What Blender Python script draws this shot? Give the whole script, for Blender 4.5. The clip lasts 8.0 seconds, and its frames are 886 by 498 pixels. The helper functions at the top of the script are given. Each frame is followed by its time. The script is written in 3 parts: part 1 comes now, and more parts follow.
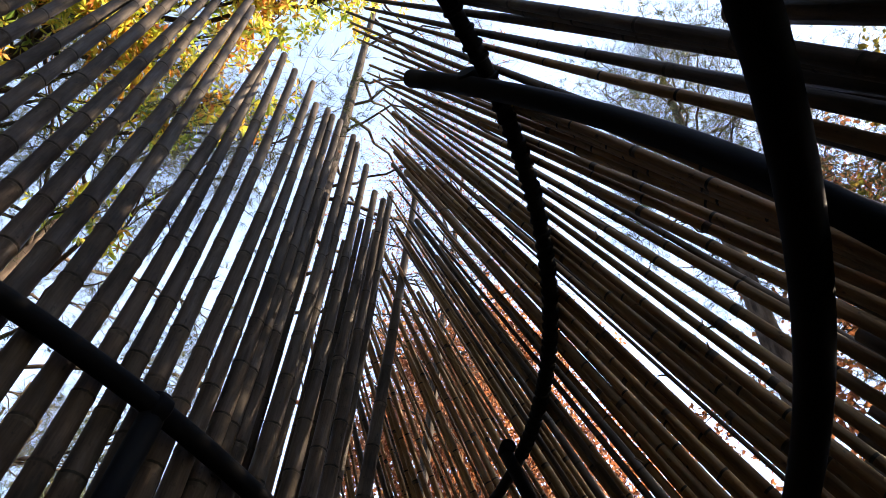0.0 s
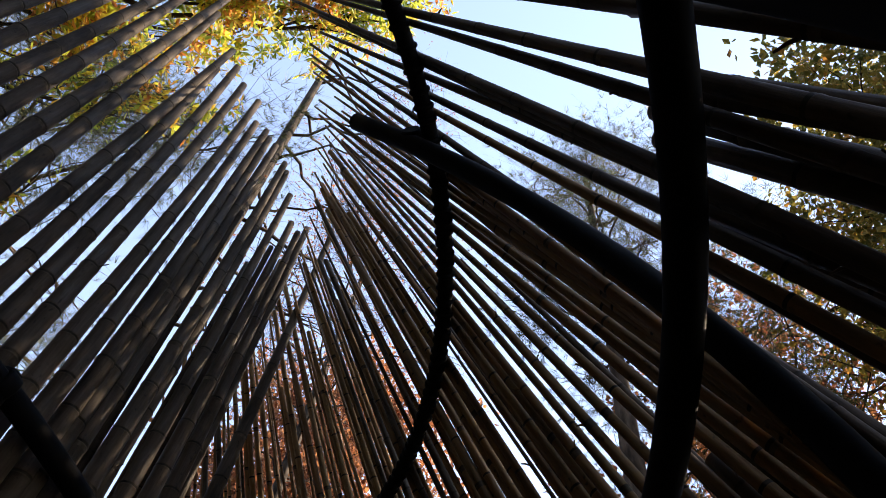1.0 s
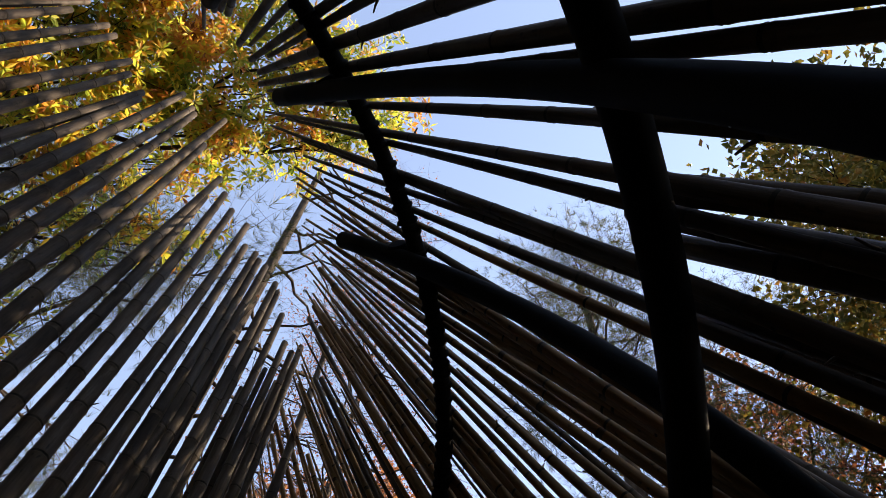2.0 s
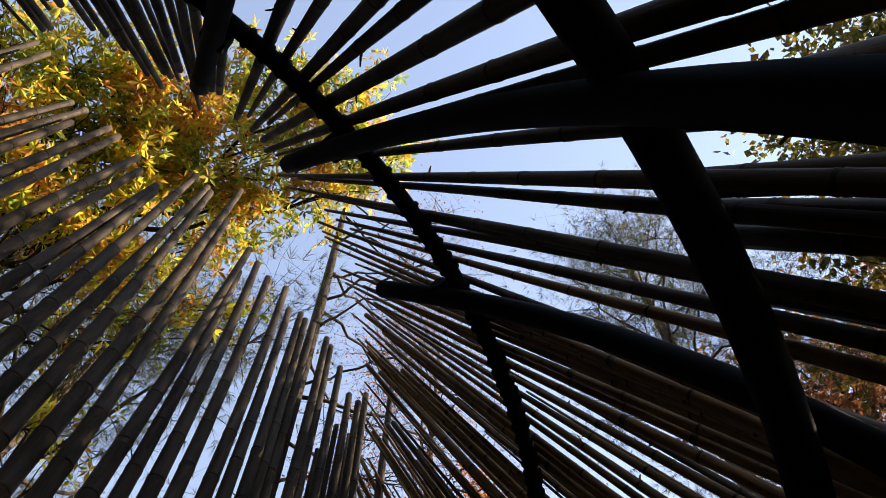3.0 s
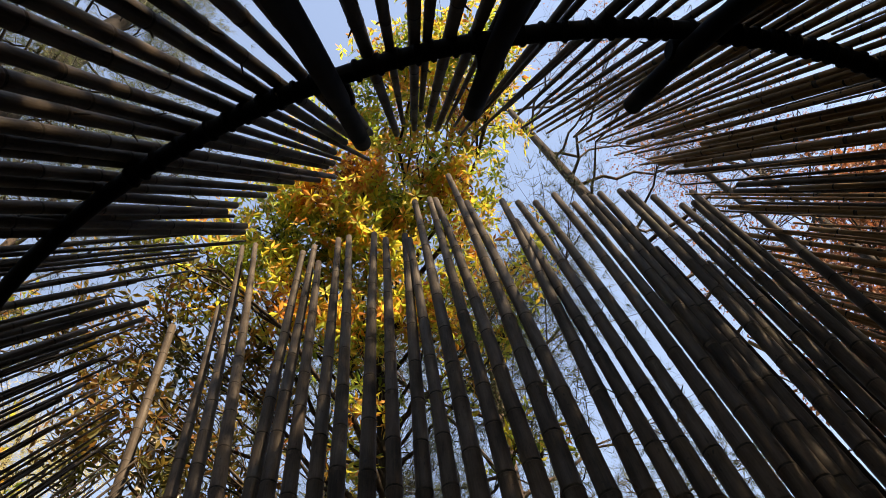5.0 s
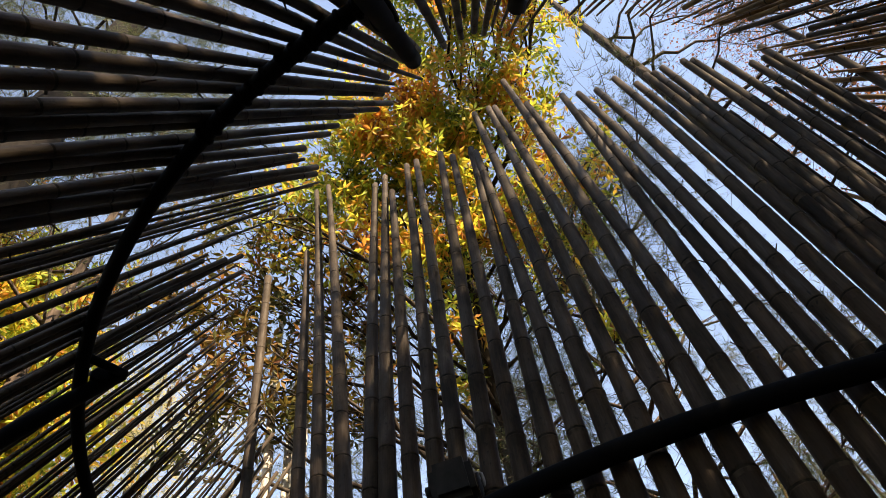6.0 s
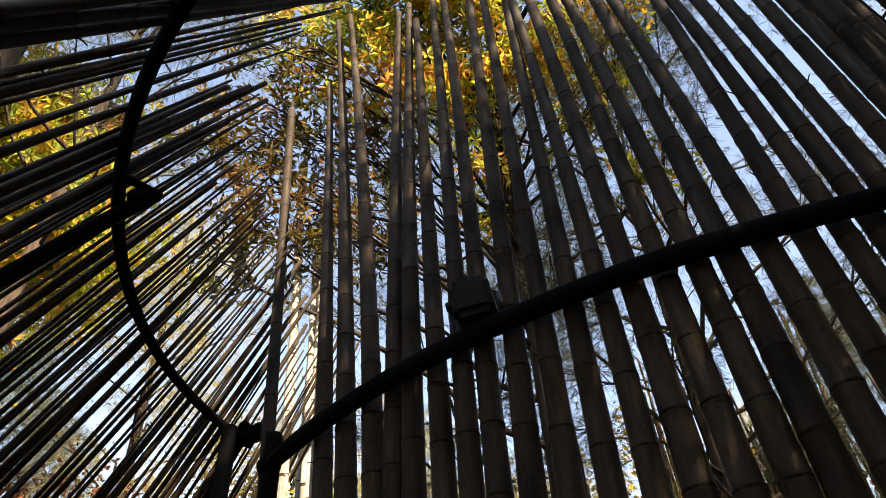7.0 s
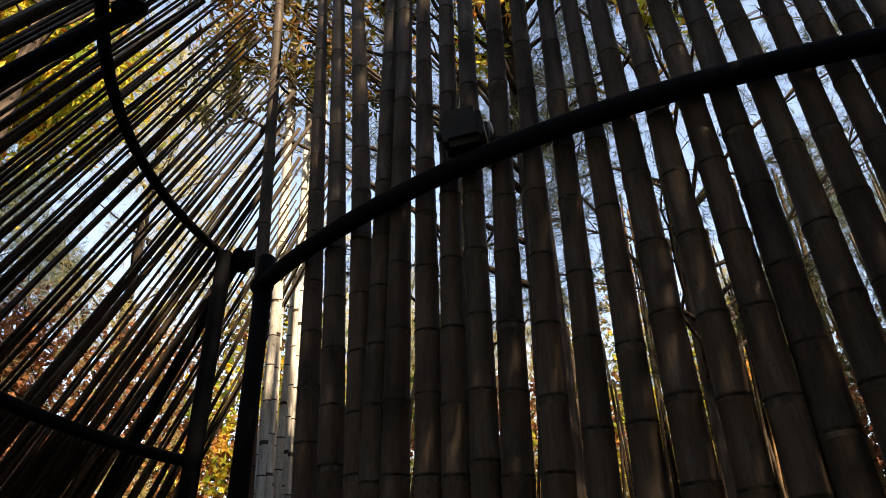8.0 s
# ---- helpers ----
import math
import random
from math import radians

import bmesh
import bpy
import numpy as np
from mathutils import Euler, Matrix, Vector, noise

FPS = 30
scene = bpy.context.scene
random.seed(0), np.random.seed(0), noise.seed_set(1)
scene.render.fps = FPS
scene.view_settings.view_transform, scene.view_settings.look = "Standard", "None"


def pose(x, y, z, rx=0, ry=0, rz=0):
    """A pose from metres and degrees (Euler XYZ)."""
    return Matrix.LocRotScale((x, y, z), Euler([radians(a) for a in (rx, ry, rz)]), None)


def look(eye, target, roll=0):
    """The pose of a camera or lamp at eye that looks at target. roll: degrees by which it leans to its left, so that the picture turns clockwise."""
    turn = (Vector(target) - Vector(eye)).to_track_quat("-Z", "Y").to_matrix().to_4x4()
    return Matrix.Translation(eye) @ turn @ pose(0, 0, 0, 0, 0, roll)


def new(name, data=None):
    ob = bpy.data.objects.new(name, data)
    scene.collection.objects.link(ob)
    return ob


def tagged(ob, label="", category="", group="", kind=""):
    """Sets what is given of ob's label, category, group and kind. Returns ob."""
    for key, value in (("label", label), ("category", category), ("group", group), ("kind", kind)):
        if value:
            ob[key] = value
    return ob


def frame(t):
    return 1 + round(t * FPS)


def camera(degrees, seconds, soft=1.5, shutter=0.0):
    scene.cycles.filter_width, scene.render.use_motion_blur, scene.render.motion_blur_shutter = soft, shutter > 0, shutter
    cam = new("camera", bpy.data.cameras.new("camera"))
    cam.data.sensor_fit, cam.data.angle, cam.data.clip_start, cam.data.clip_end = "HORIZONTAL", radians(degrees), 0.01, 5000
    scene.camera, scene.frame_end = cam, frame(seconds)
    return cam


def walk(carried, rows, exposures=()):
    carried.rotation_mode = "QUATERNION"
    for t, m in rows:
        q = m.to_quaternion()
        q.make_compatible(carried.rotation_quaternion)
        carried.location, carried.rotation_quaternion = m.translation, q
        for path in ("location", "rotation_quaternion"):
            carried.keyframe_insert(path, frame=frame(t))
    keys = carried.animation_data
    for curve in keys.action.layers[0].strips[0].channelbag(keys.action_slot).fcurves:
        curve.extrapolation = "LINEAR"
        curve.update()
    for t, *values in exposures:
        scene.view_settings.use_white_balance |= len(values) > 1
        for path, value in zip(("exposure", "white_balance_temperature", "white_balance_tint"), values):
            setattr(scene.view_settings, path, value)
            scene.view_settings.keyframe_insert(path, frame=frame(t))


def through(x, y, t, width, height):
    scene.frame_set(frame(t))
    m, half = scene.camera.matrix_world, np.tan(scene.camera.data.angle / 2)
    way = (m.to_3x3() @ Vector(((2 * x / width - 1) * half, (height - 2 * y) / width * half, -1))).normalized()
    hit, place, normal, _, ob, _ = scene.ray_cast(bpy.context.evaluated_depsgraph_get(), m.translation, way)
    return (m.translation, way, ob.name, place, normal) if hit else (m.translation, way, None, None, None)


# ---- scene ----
cam = camera(65.0, 8.0, soft=0.65)
PATH = [
    (0.0, 0.000, 0.000, 1.500, 144.14, -5.11, -40.98),
    (0.5, -0.002, 0.011, 1.456, 146.67, -5.86, -50.40),
    (1.0, 0.003, 0.008, 1.459, 150.86, -6.20, -57.03),
    (1.5, -0.000, -0.005, 1.476, 155.95, -4.42, -55.80),
    (2.0, -0.009, -0.017, 1.472, 159.01, -3.84, -53.10),
    (2.2, -0.025, -0.074, 1.520, 159.65, -4.11, -51.70),
    (3.3, -0.075, -0.045, 1.572, 158.46, -0.56, -32.47),
    (3.5, -0.095, -0.044, 1.575, 157.19, 0.29, -27.05),
    (4.0, -0.134, -0.027, 1.575, 154.82, 3.39, -11.28),
    (4.5, -0.176, -0.014, 1.570, 152.84, 4.04, 4.85),
    (5.0, -0.235, -0.017, 1.597, 150.94, 4.98, 17.61),
    (5.2, -0.250, -0.038, 1.594, 149.99, 5.33, 21.70),
    (6.3, -0.266, 0.001, 1.505, 142.29, 4.55, 30.20),
    (6.5, -0.275, -0.010, 1.487, 139.62, 4.07, 30.49),
    (7.0, -0.277, 0.007, 1.437, 132.73, 3.06, 29.82),
    (7.5, -0.279, 0.029, 1.386, 125.81, 2.47, 30.00),
    (8.0, -0.270, 0.046, 1.354, 120.36, 1.17, 28.04),
]
walk(cam, [(t, pose(*row)) for t, *row in PATH], exposures=[(0.0, 2.95, 8400, 18), (0.6, 2.7, 8400, 18), (1.2, 2.28, 8700, 18), (2.2, 1.95, 9000, 18), (3.3, 1.95, 9500, 17), (5.2, 1.97, 9600, 16), (6.3, 2.15, 9200, 16), (8.0, 2.15, 9100, 16)])

# ---- sky and sun ----
SUN_AZ, SUN_EL = 120.0, 40.0          # degrees clockwise from +y, degrees up
world = bpy.data.worlds.new("sky")
scene.world = world
world.use_nodes = True
wn = world.node_tree.nodes
sky = wn.new("ShaderNodeTexSky")
sky.sky_type = "NISHITA"
sky.sun_disc = False
sky.sun_elevation, sky.sun_rotation = radians(SUN_EL), radians(SUN_AZ)
sky.altitude = 1200
sky.air_density, sky.dust_density, sky.ozone_density = 1.0, 0.1, 1.8
wn["Background"].inputs["Strength"].default_value = 0.15
world.node_tree.links.new(sky.outputs[0], wn["Background"].inputs["Color"])
sun = new("sun", bpy.data.lights.new("sun", "SUN"))
sun.data.energy, sun.data.angle, sun.data.color = 4.5, radians(0.5), (1.0, 0.93, 0.82)
sa, se = radians(SUN_AZ), radians(SUN_EL)
sun.matrix_world = look((0, 0, 0), (-math.sin(sa) * math.cos(se), -math.cos(sa) * math.cos(se), -math.sin(se)))


# ---- materials ----
def material(name, build):
    m = bpy.data.materials.new(name)
    m.use_nodes = True
    n, l = m.node_tree.nodes, m.node_tree.links
    build(n, l, n["Principled BSDF"])
    return m


def ramp(n, l, src, stops):
    r = n.new("ShaderNodeValToRGB")
    while len(r.color_ramp.elements) < len(stops):
        r.color_ramp.elements.new(0.5)
    for e, (p, c) in zip(r.color_ramp.elements, stops):
        e.position, e.color = p, (*c, 1)
    l.new(src, r.inputs[0])
    return r.outputs[0]


def noise_tex(n, l, scale, detail=4.0, stretch=(1, 1, 1), coords="Object"):
    c, mp, t = n.new("ShaderNodeTexCoord"), n.new("ShaderNodeMapping"), n.new("ShaderNodeTexNoise")
    mp.inputs["Scale"].default_value = stretch
    t.inputs["Scale"].default_value, t.inputs["Detail"].default_value = scale, detail
    l.new(c.outputs[coords], mp.inputs[0])
    l.new(mp.outputs[0], t.inputs["Vector"])
    return t.outputs["Fac"]


def mix(n, l, a, b, fac, how="MIX"):
    m = n.new("ShaderNodeMix")
    m.data_type, m.blend_type = "RGBA", how
    for sock, v in ((m.inputs["A"], a), (m.inputs["B"], b), (m.inputs["Factor"], fac)):
        if isinstance(v, tuple):
            sock.default_value = (*v, 1)
        elif isinstance(v, (int, float)):
            sock.default_value = v
        else:
            l.new(v, sock)
    return m.outputs["Result"]


def bump(n, l, p, height, strength, distance=0.01):
    b = n.new("ShaderNodeBump")
    b.inputs["Strength"].default_value, b.inputs["Distance"].default_value = strength, distance
    l.new(height, b.inputs["Height"])
    l.new(b.outputs[0], p.inputs["Normal"])


def bamboo_look(tone, dirt=0.85, upper_tone=0.0):
    def build(n, l, p):
        info = n.new("ShaderNodeObjectInfo")
        base = ramp(n, l, info.outputs["Random"], tone)
        shift = n.new("ShaderNodeVectorMath")
        shift.operation = "MULTIPLY_ADD"
        c = n.new("ShaderNodeTexCoord")
        l.new(c.outputs["Object"], shift.inputs[0])
        shift.inputs[1].default_value = (1, 1, 1)
        lift = n.new("ShaderNodeCombineXYZ")
        far = n.new("ShaderNodeMath")
        far.operation = "MULTIPLY"
        l.new(info.outputs["Random"], far.inputs[0])
        far.inputs[1].default_value = 40.0
        l.new(far.outputs[0], lift.inputs["Z"])
        l.new(lift.outputs[0], shift.inputs[2])

        def tex(scale, detail, stretch, rough=0.55):
            mp, t = n.new("ShaderNodeMapping"), n.new("ShaderNodeTexNoise")
            mp.inputs["Scale"].default_value = stretch
            t.inputs["Scale"].default_value, t.inputs["Detail"].default_value, t.inputs["Roughness"].default_value = scale, detail, rough
            l.new(shift.outputs[0], mp.inputs[0])
            l.new(mp.outputs[0], t.inputs["Vector"])
            return t.outputs["Fac"]
        # between 2.4 and 4.6 m up, mixes towards one grey-brown
        if upper_tone:
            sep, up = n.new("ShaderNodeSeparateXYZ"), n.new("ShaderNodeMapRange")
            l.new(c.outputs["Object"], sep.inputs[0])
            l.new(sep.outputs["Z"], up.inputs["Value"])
            up.inputs["From Min"].default_value, up.inputs["From Max"].default_value, up.inputs["To Max"].default_value = 2.4, 4.6, upper_tone
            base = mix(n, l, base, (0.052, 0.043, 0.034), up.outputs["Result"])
        grain = tex(9.0, 5.0, (16, 16, 0.7))
        blot = tex(3.2, 7.0, (3.0, 3.0, 0.9), 0.65)
        speck = tex(60.0, 3.0, (1, 1, 0.6))
        c2 = mix(n, l, base, (0.020, 0.016, 0.013), ramp(n, l, blot, [(0.46, (0, 0, 0)), (0.66, (dirt, dirt, dirt))]))
        c2 = mix(n, l, c2, (0.12, 0.10, 0.08), ramp(n, l, blot, [(0.28, (0.55, 0.55, 0.55)), (0.42, (0, 0, 0))]))
        c2 = mix(n, l, c2, ramp(n, l, grain, [(0.3, (0.45, 0.42, 0.38)), (0.7, (1.15, 1.12, 1.05))]), 0.55, "MULTIPLY")
        c2 = mix(n, l, c2, (0.012, 0.010, 0.008), ramp(n, l, speck, [(0.62, (0, 0, 0)), (0.72, (0.7, 0.7, 0.7))]))
        l.new(c2, p.inputs["Base Color"])
        l.new(ramp(n, l, blot, [(0.3, (0.5, 0.5, 0.5)), (0.7, (0.8, 0.8, 0.8))]), p.inputs["Roughness"])
        p.inputs["Specular IOR Level"].default_value = 0.1
        bump(n, l, p, grain, 0.3, 0.004)
    return build


BAMBOO = material("weathered_bamboo", bamboo_look([(0.0, (0.036, 0.024, 0.017)), (0.35, (0.066, 0.043, 0.029)), (0.7, (0.050, 0.036, 0.025)), (1.0, (0.080, 0.051, 0.034))], upper_tone=0.8))
# lit copy of the bamboo: its near-white colour stands for direct sun
BAMBOO_SUNLIT = material("sunlit_bamboo", bamboo_look([(0.0, (0.42, 0.40, 0.36)), (0.5, (0.56, 0.54, 0.50)), (1.0, (0.48, 0.46, 0.42))], dirt=0.5))
# tan of dry bamboo, lightened to carry the warm light on these poles
BAMBOO_WARM_LIT = material("dry_tan_bamboo_lit", bamboo_look([(0.0, (0.12, 0.063, 0.028)), (0.4, (0.21, 0.122, 0.056)), (0.7, (0.15, 0.092, 0.045)), (1.0, (0.24, 0.155, 0.075))], dirt=0.5))


def node_look(n, l, p):
    g = noise_tex(n, l, 30.0)
    l.new(ramp(n, l, g, [(0.35, (0.010, 0.008, 0.006)), (0.7, (0.04, 0.032, 0.024))]), p.inputs["Base Color"])
    p.inputs["Specular IOR Level"].default_value = 0.08
    p.inputs["Roughness"].default_value = 0.75


NODE = material("bamboo_node", node_look)


def bloom_look(n, l, p):
    g = noise_tex(n, l, 14.0, 5.0, (3, 3, 1))
    l.new(ramp(n, l, g, [(0.4, (0.035, 0.026, 0.019)), (0.7, (0.085, 0.066, 0.048))]), p.inputs["Base Color"])
    p.inputs["Specular IOR Level"].default_value = 0.1
    p.inputs["Roughness"].default_value = 0.8


BLOOM = material("pale_band_under_node", bloom_look)


def pith_look(n, l, p):
    g = noise_tex(n, l, 40.0)
    l.new(ramp(n, l, g, [(0.3, (0.20, 0.16, 0.10)), (0.7, (0.42, 0.35, 0.23))]), p.inputs["Base Color"])
    p.inputs["Specular IOR Level"].default_value = 0.1
    p.inputs["Roughness"].default_value = 0.8


PITH = material("cut_bamboo_end", pith_look)


def steel_look(n, l, p):
    g = noise_tex(n, l, 6.0, 6.0)
    fine = noise_tex(n, l, 90.0, 3.0)
    l.new(ramp(n, l, g, [(0.3, (0.003, 0.0031, 0.0036)), (0.62, (0.005, 0.0053, 0.006)), (0.8, (0.008, 0.007, 0.006))]), p.inputs["Base Color"])
    l.new(ramp(n, l, g, [(0.3, (0.6, 0.6, 0.6)), (0.75, (0.8, 0.8, 0.8))]), p.inputs["Roughness"])
    p.inputs["Specular IOR Level"].default_value = 0.03
    bump(n, l, p, fine, 0.12, 0.002)


STEEL = material("dark_painted_steel", steel_look)


def bark_look(dark, light, scale):
    def build(n, l, p):
        g = noise_tex(n, l, scale, 8.0, (3, 3, 0.7))
        l.new(ramp(n, l, g, [(0.35, dark), (0.7, light)]), p.inputs["Base Color"])
        p.inputs["Roughness"].default_value = 0.9
        p.inputs["Specular IOR Level"].default_value = 0.1
        bump(n, l, p, g, 0.9, 0.03)
    return build


BARK = material("dark_bark", bark_look((0.014, 0.011, 0.009), (0.055, 0.044, 0.035), 6.0))
# pine bark with the shade on the trunk put into its near-black colour
SHADED_BARK = material("shaded_pine_bark", bark_look((0.004, 0.0035, 0.003), (0.015, 0.012, 0.010), 3.0))
PINE_BARK = material("pine_bark", bark_look((0.022, 0.016, 0.013), (0.10, 0.075, 0.058), 5.0))


def leaf_look(stops, through):
    def build(n, l, p):
        geo = n.new("ShaderNodeNewGeometry")
        patch = noise_tex(n, l, 1.5, 3.0)
        both = n.new("ShaderNodeMath")
        both.operation = "MULTIPLY_ADD"
        l.new(patch, both.inputs[0])
        both.inputs[1].default_value = 1.9
        half = n.new("ShaderNodeMath")
        half.operation = "MULTIPLY_ADD"
        l.new(geo.outputs["Random Per Island"], half.inputs[0])
        half.inputs[1].default_value, half.inputs[2].default_value = 0.6, -0.80
        l.new(half.outputs[0], both.inputs[2])
        col = ramp(n, l, both.outputs[0], stops)
        spots = noise_tex(n, l, 25.0, 3.0)
        col = mix(n, l, col, (0.20, 0.09, 0.03), ramp(n, l, spots, [(0.58, (0, 0, 0)), (0.75, (0.6, 0.6, 0.6))]))
        l.new(col, p.inputs["Base Color"])
        p.inputs["Roughness"].default_value = 0.55
        p.inputs["Specular IOR Level"].default_value = 0.25
        t, m = n.new("ShaderNodeBsdfTranslucent"), n.new("ShaderNodeMixShader")
        l.new(col, t.inputs["Color"])
        m.inputs[0].default_value = through
        l.new(p.outputs[0], m.inputs[1])
        l.new(t.outputs[0], m.inputs[2])
        l.new(m.outputs[0], n["Material Output"].inputs["Surface"])
    return build


LEAF_GOLD = material("golden_leaves", leaf_look([(0.0, (0.10, 0.17, 0.03)), (0.28, (0.34, 0.42, 0.06)), (0.5, (0.60, 0.52, 0.07)), (0.68, (0.68, 0.36, 0.07)), (0.85, (0.56, 0.20, 0.05)), (1.0, (0.20, 0.08, 0.03))], 0.6))
# olive darkened in its colour to stand for shade on the lower boughs
LEAF_OLIVE_SHADED = material("shaded_olive_leaves", leaf_look([(0.0, (0.045, 0.058, 0.016)), (0.3, (0.085, 0.085, 0.022)), (0.6, (0.17, 0.115, 0.028)), (0.85, (0.23, 0.10, 0.03)), (1.0, (0.12, 0.05, 0.025))], 0.4))
LEAF_GREEN = material("turning_green_leaves", leaf_look([(0.0, (0.05, 0.07, 0.02)), (0.35, (0.13, 0.13, 0.03)), (0.7, (0.28, 0.20, 0.04)), (1.0, (0.36, 0.15, 0.04))], 0.4))
LEAF_RUST = material("rust_leaves", leaf_look([(0.0, (0.15, 0.05, 0.025)), (0.5, (0.23, 0.085, 0.04)), (1.0, (0.34, 0.16, 0.065))], 0.5))
LEAF_NEEDLE = material("pine_needles", leaf_look([(0.0, (0.03, 0.045, 0.022)), (0.6, (0.06, 0.08, 0.03)), (1.0, (0.13, 0.12, 0.045))], 0.3))
LEAF_LARCH = material("larch_needles", leaf_look([(0.0, (0.30, 0.29, 0.12)), (0.6, (0.46, 0.41, 0.19)), (1.0, (0.54, 0.40, 0.20))], 0.5))


# ---- mesh helpers ----
def part(name, bm, mat, parent=None, label=""):
    """Link a bmesh (or a mesh) as one object under parent."""
    if isinstance(bm, bmesh.types.BMesh):
        me = bpy.data.meshes.new(name)
        bm.to_mesh(me)
        bm.free()
    else:
        me = bm
    if not me.materials:
        for m in (mat if isinstance(mat, (list, tuple)) else [mat]):
            me.materials.append(m)
    ob = new(name, me)
    ob.parent = parent
    if label:
        tagged(ob, label)
    return ob


def tube(path, radii, sides=12, cap=True, bm=None):
    """A round tube along a list of Vectors, with one radius or one for each point."""
    bm = bm or bmesh.new()
    path = [Vector(p) for p in path]
    if not isinstance(radii, (list, tuple)):
        radii = [radii] * len(path)
    rings, side = [], None
    for i, p in enumerate(path):
        d = (path[min(i + 1, len(path) - 1)] - path[max(i - 1, 0)]).normalized()
        if side is None:
            side = d.orthogonal().normalized()
        side = (side - d * side.dot(d)).normalized()
        up = d.cross(side)
        rings.append([bm.verts.new(p + radii[i] * (math.cos(a) * side + math.sin(a) * up)) for a in (2 * math.pi * k / sides for k in range(sides))])
    for a, b in zip(rings, rings[1:]):
        for k in range(sides):
            f = bm.faces.new((a[k], a[(k + 1) % sides], b[(k + 1) % sides], b[k]))
            f.smooth = True
    if cap:
        bm.faces.new(rings[0][::-1])
        bm.faces.new(rings[-1])
    return bm


def thing(name, label, category, group="", at=(0, 0, 0)):
    ob = new(name)
    ob.location = at
    return tagged(ob, label, category, group)


def ball_box(center, size, bevel=0.01):
    bm = bmesh.new()
    bmesh.ops.create_cube(bm, size=1, matrix=Matrix.Translation(center) @ Matrix.Diagonal((*size, 1)))
    bmesh.ops.bevel(bm, geom=bm.edges[:], offset=bevel, segments=2, affect="EDGES")
    return bm


def pole_mesh(seed, length, r0, r1, sides=12, mat=None, swell=0.9):
    """A bamboo culm: a tapered, slightly bowed stem with swollen nodes and a hollow cut end."""
    rnd = random.Random(seed)
    bm = bmesh.new()
    bow_a, bow = rnd.uniform(0, 6.3), rnd.uniform(0.0002, 0.001) * length
    zs, z = [(0.0, 1.0, 0)], rnd.uniform(0.05, 0.2)
    while z < length - 0.05:
        zs += [(z - rnd.uniform(0.016, 0.026), 1.0, 2), (z - 0.009, 1.045, 2), (z - 0.004, 1.07, 1), (z, 0.95, 1), (z + 0.006, 1.07, 1), (z + 0.016, 1.0, 0)]
        z += rnd.uniform(0.21, 0.27) * (1.0 + 0.35 * z / length)
    zs.append((length, 1.0, 0))
    rings = []
    for z, k, node in zs:
        u = z / length
        r = (r0 + (r1 - r0) * u ** swell) * k
        off = bow * math.sin(math.pi * u) + 0.004 * math.sin(9 * u + seed)
        cx, cy = off * math.cos(bow_a), off * math.sin(bow_a)
        rings.append([bm.verts.new((cx + r * math.cos(a), cy + r * math.sin(a), z)) for a in (2 * math.pi * i / sides for i in range(sides))])
    for j, (a, b) in enumerate(zip(rings, rings[1:])):
        for i in range(sides):
            f = bm.faces.new((a[i], a[(i + 1) % sides], b[(i + 1) % sides], b[i]))
            f.smooth = True
            f.material_index = 3 if zs[j][2] == 2 and zs[j + 1][2] and (seed + j // 6) % 4 == 0 else 1 if zs[j][2] == 1 and zs[j + 1][2] else 0
    for z, k, node in zs[3::6]:
        if z > 0.45 * length and rnd.random() < 0.22:
            u, a = z / length, rnd.uniform(0, 6.28)
            r = r0 + (r1 - r0) * u ** swell
            off = bow * math.sin(math.pi * u)
            o = Vector((off * math.cos(bow_a), off * math.sin(bow_a), z))
            w = Vector((math.cos(a), math.sin(a), rnd.uniform(0.5, 1.4)))
            n0 = len(bm.faces)
            e = o + w * (r + rnd.uniform(0.008, 0.03))
            tube([o + w * r * 0.8, o.lerp(e, 0.6) + Vector((0, 0, 0.004)), e], [0.0045, 0.0035, 0.0022], 5, bm=bm)
    top = rings[-1]
    c = sum((v.co for v in top), Vector()) / sides
    inner = [bm.verts.new(c + (v.co - c) * 0.72) for v in top]
    deep = [bm.verts.new(c + (v.co - c) * 0.70 - Vector((0, 0, 0.10))) for v in top]
    for i in range(sides):
        j = (i + 1) % sides
        for a, b in ((top, inner), (inner, deep)):
            f = bm.faces.new((a[i], a[j], b[j], b[i]))
            f.material_index = 2
    bm.faces.new(deep).material_index = 2
    bm.faces.new(rings[0][::-1]).material_index = 2
    me = bpy.data.meshes.new("bamboo_pole")
    bm.to_mesh(me)
    bm.free()
    for m in (mat or BAMBOO, NODE, PITH, BLOOM):
        me.materials.append(m)
    return me


def along(base, tip, spin=0.0):
    """The pose that takes +z to the way from base to tip."""
    d = Vector(tip) - Vector(base)
    return Matrix.Translation(base) @ d.to_track_quat("Z", "Y").to_matrix().to_4x4() @ Matrix.Rotation(spin, 4, "Z")


POLES = {}


def pole(parent, base, tip, r0, r1, rnd, mat, swell=0.9):
    """One bamboo pole between two places; poles of about one length and girth share a mesh."""
    length = (Vector(tip) - Vector(base)).length
    key = (round(length * 2), rnd.randrange(3), mat.name, round(r0 * 200))
    if key not in POLES:
        POLES[key] = pole_mesh(len(POLES), key[0] / 2, r0, r1, 12, mat, swell)
    ob = new("bamboo_pole", POLES[key])
    m = along(base, tip, rnd.uniform(0, 6.28))
    ob.matrix_world = m @ Matrix.Diagonal((1, 1, length / (key[0] / 2), 1))
    ob.parent = parent
    return ob


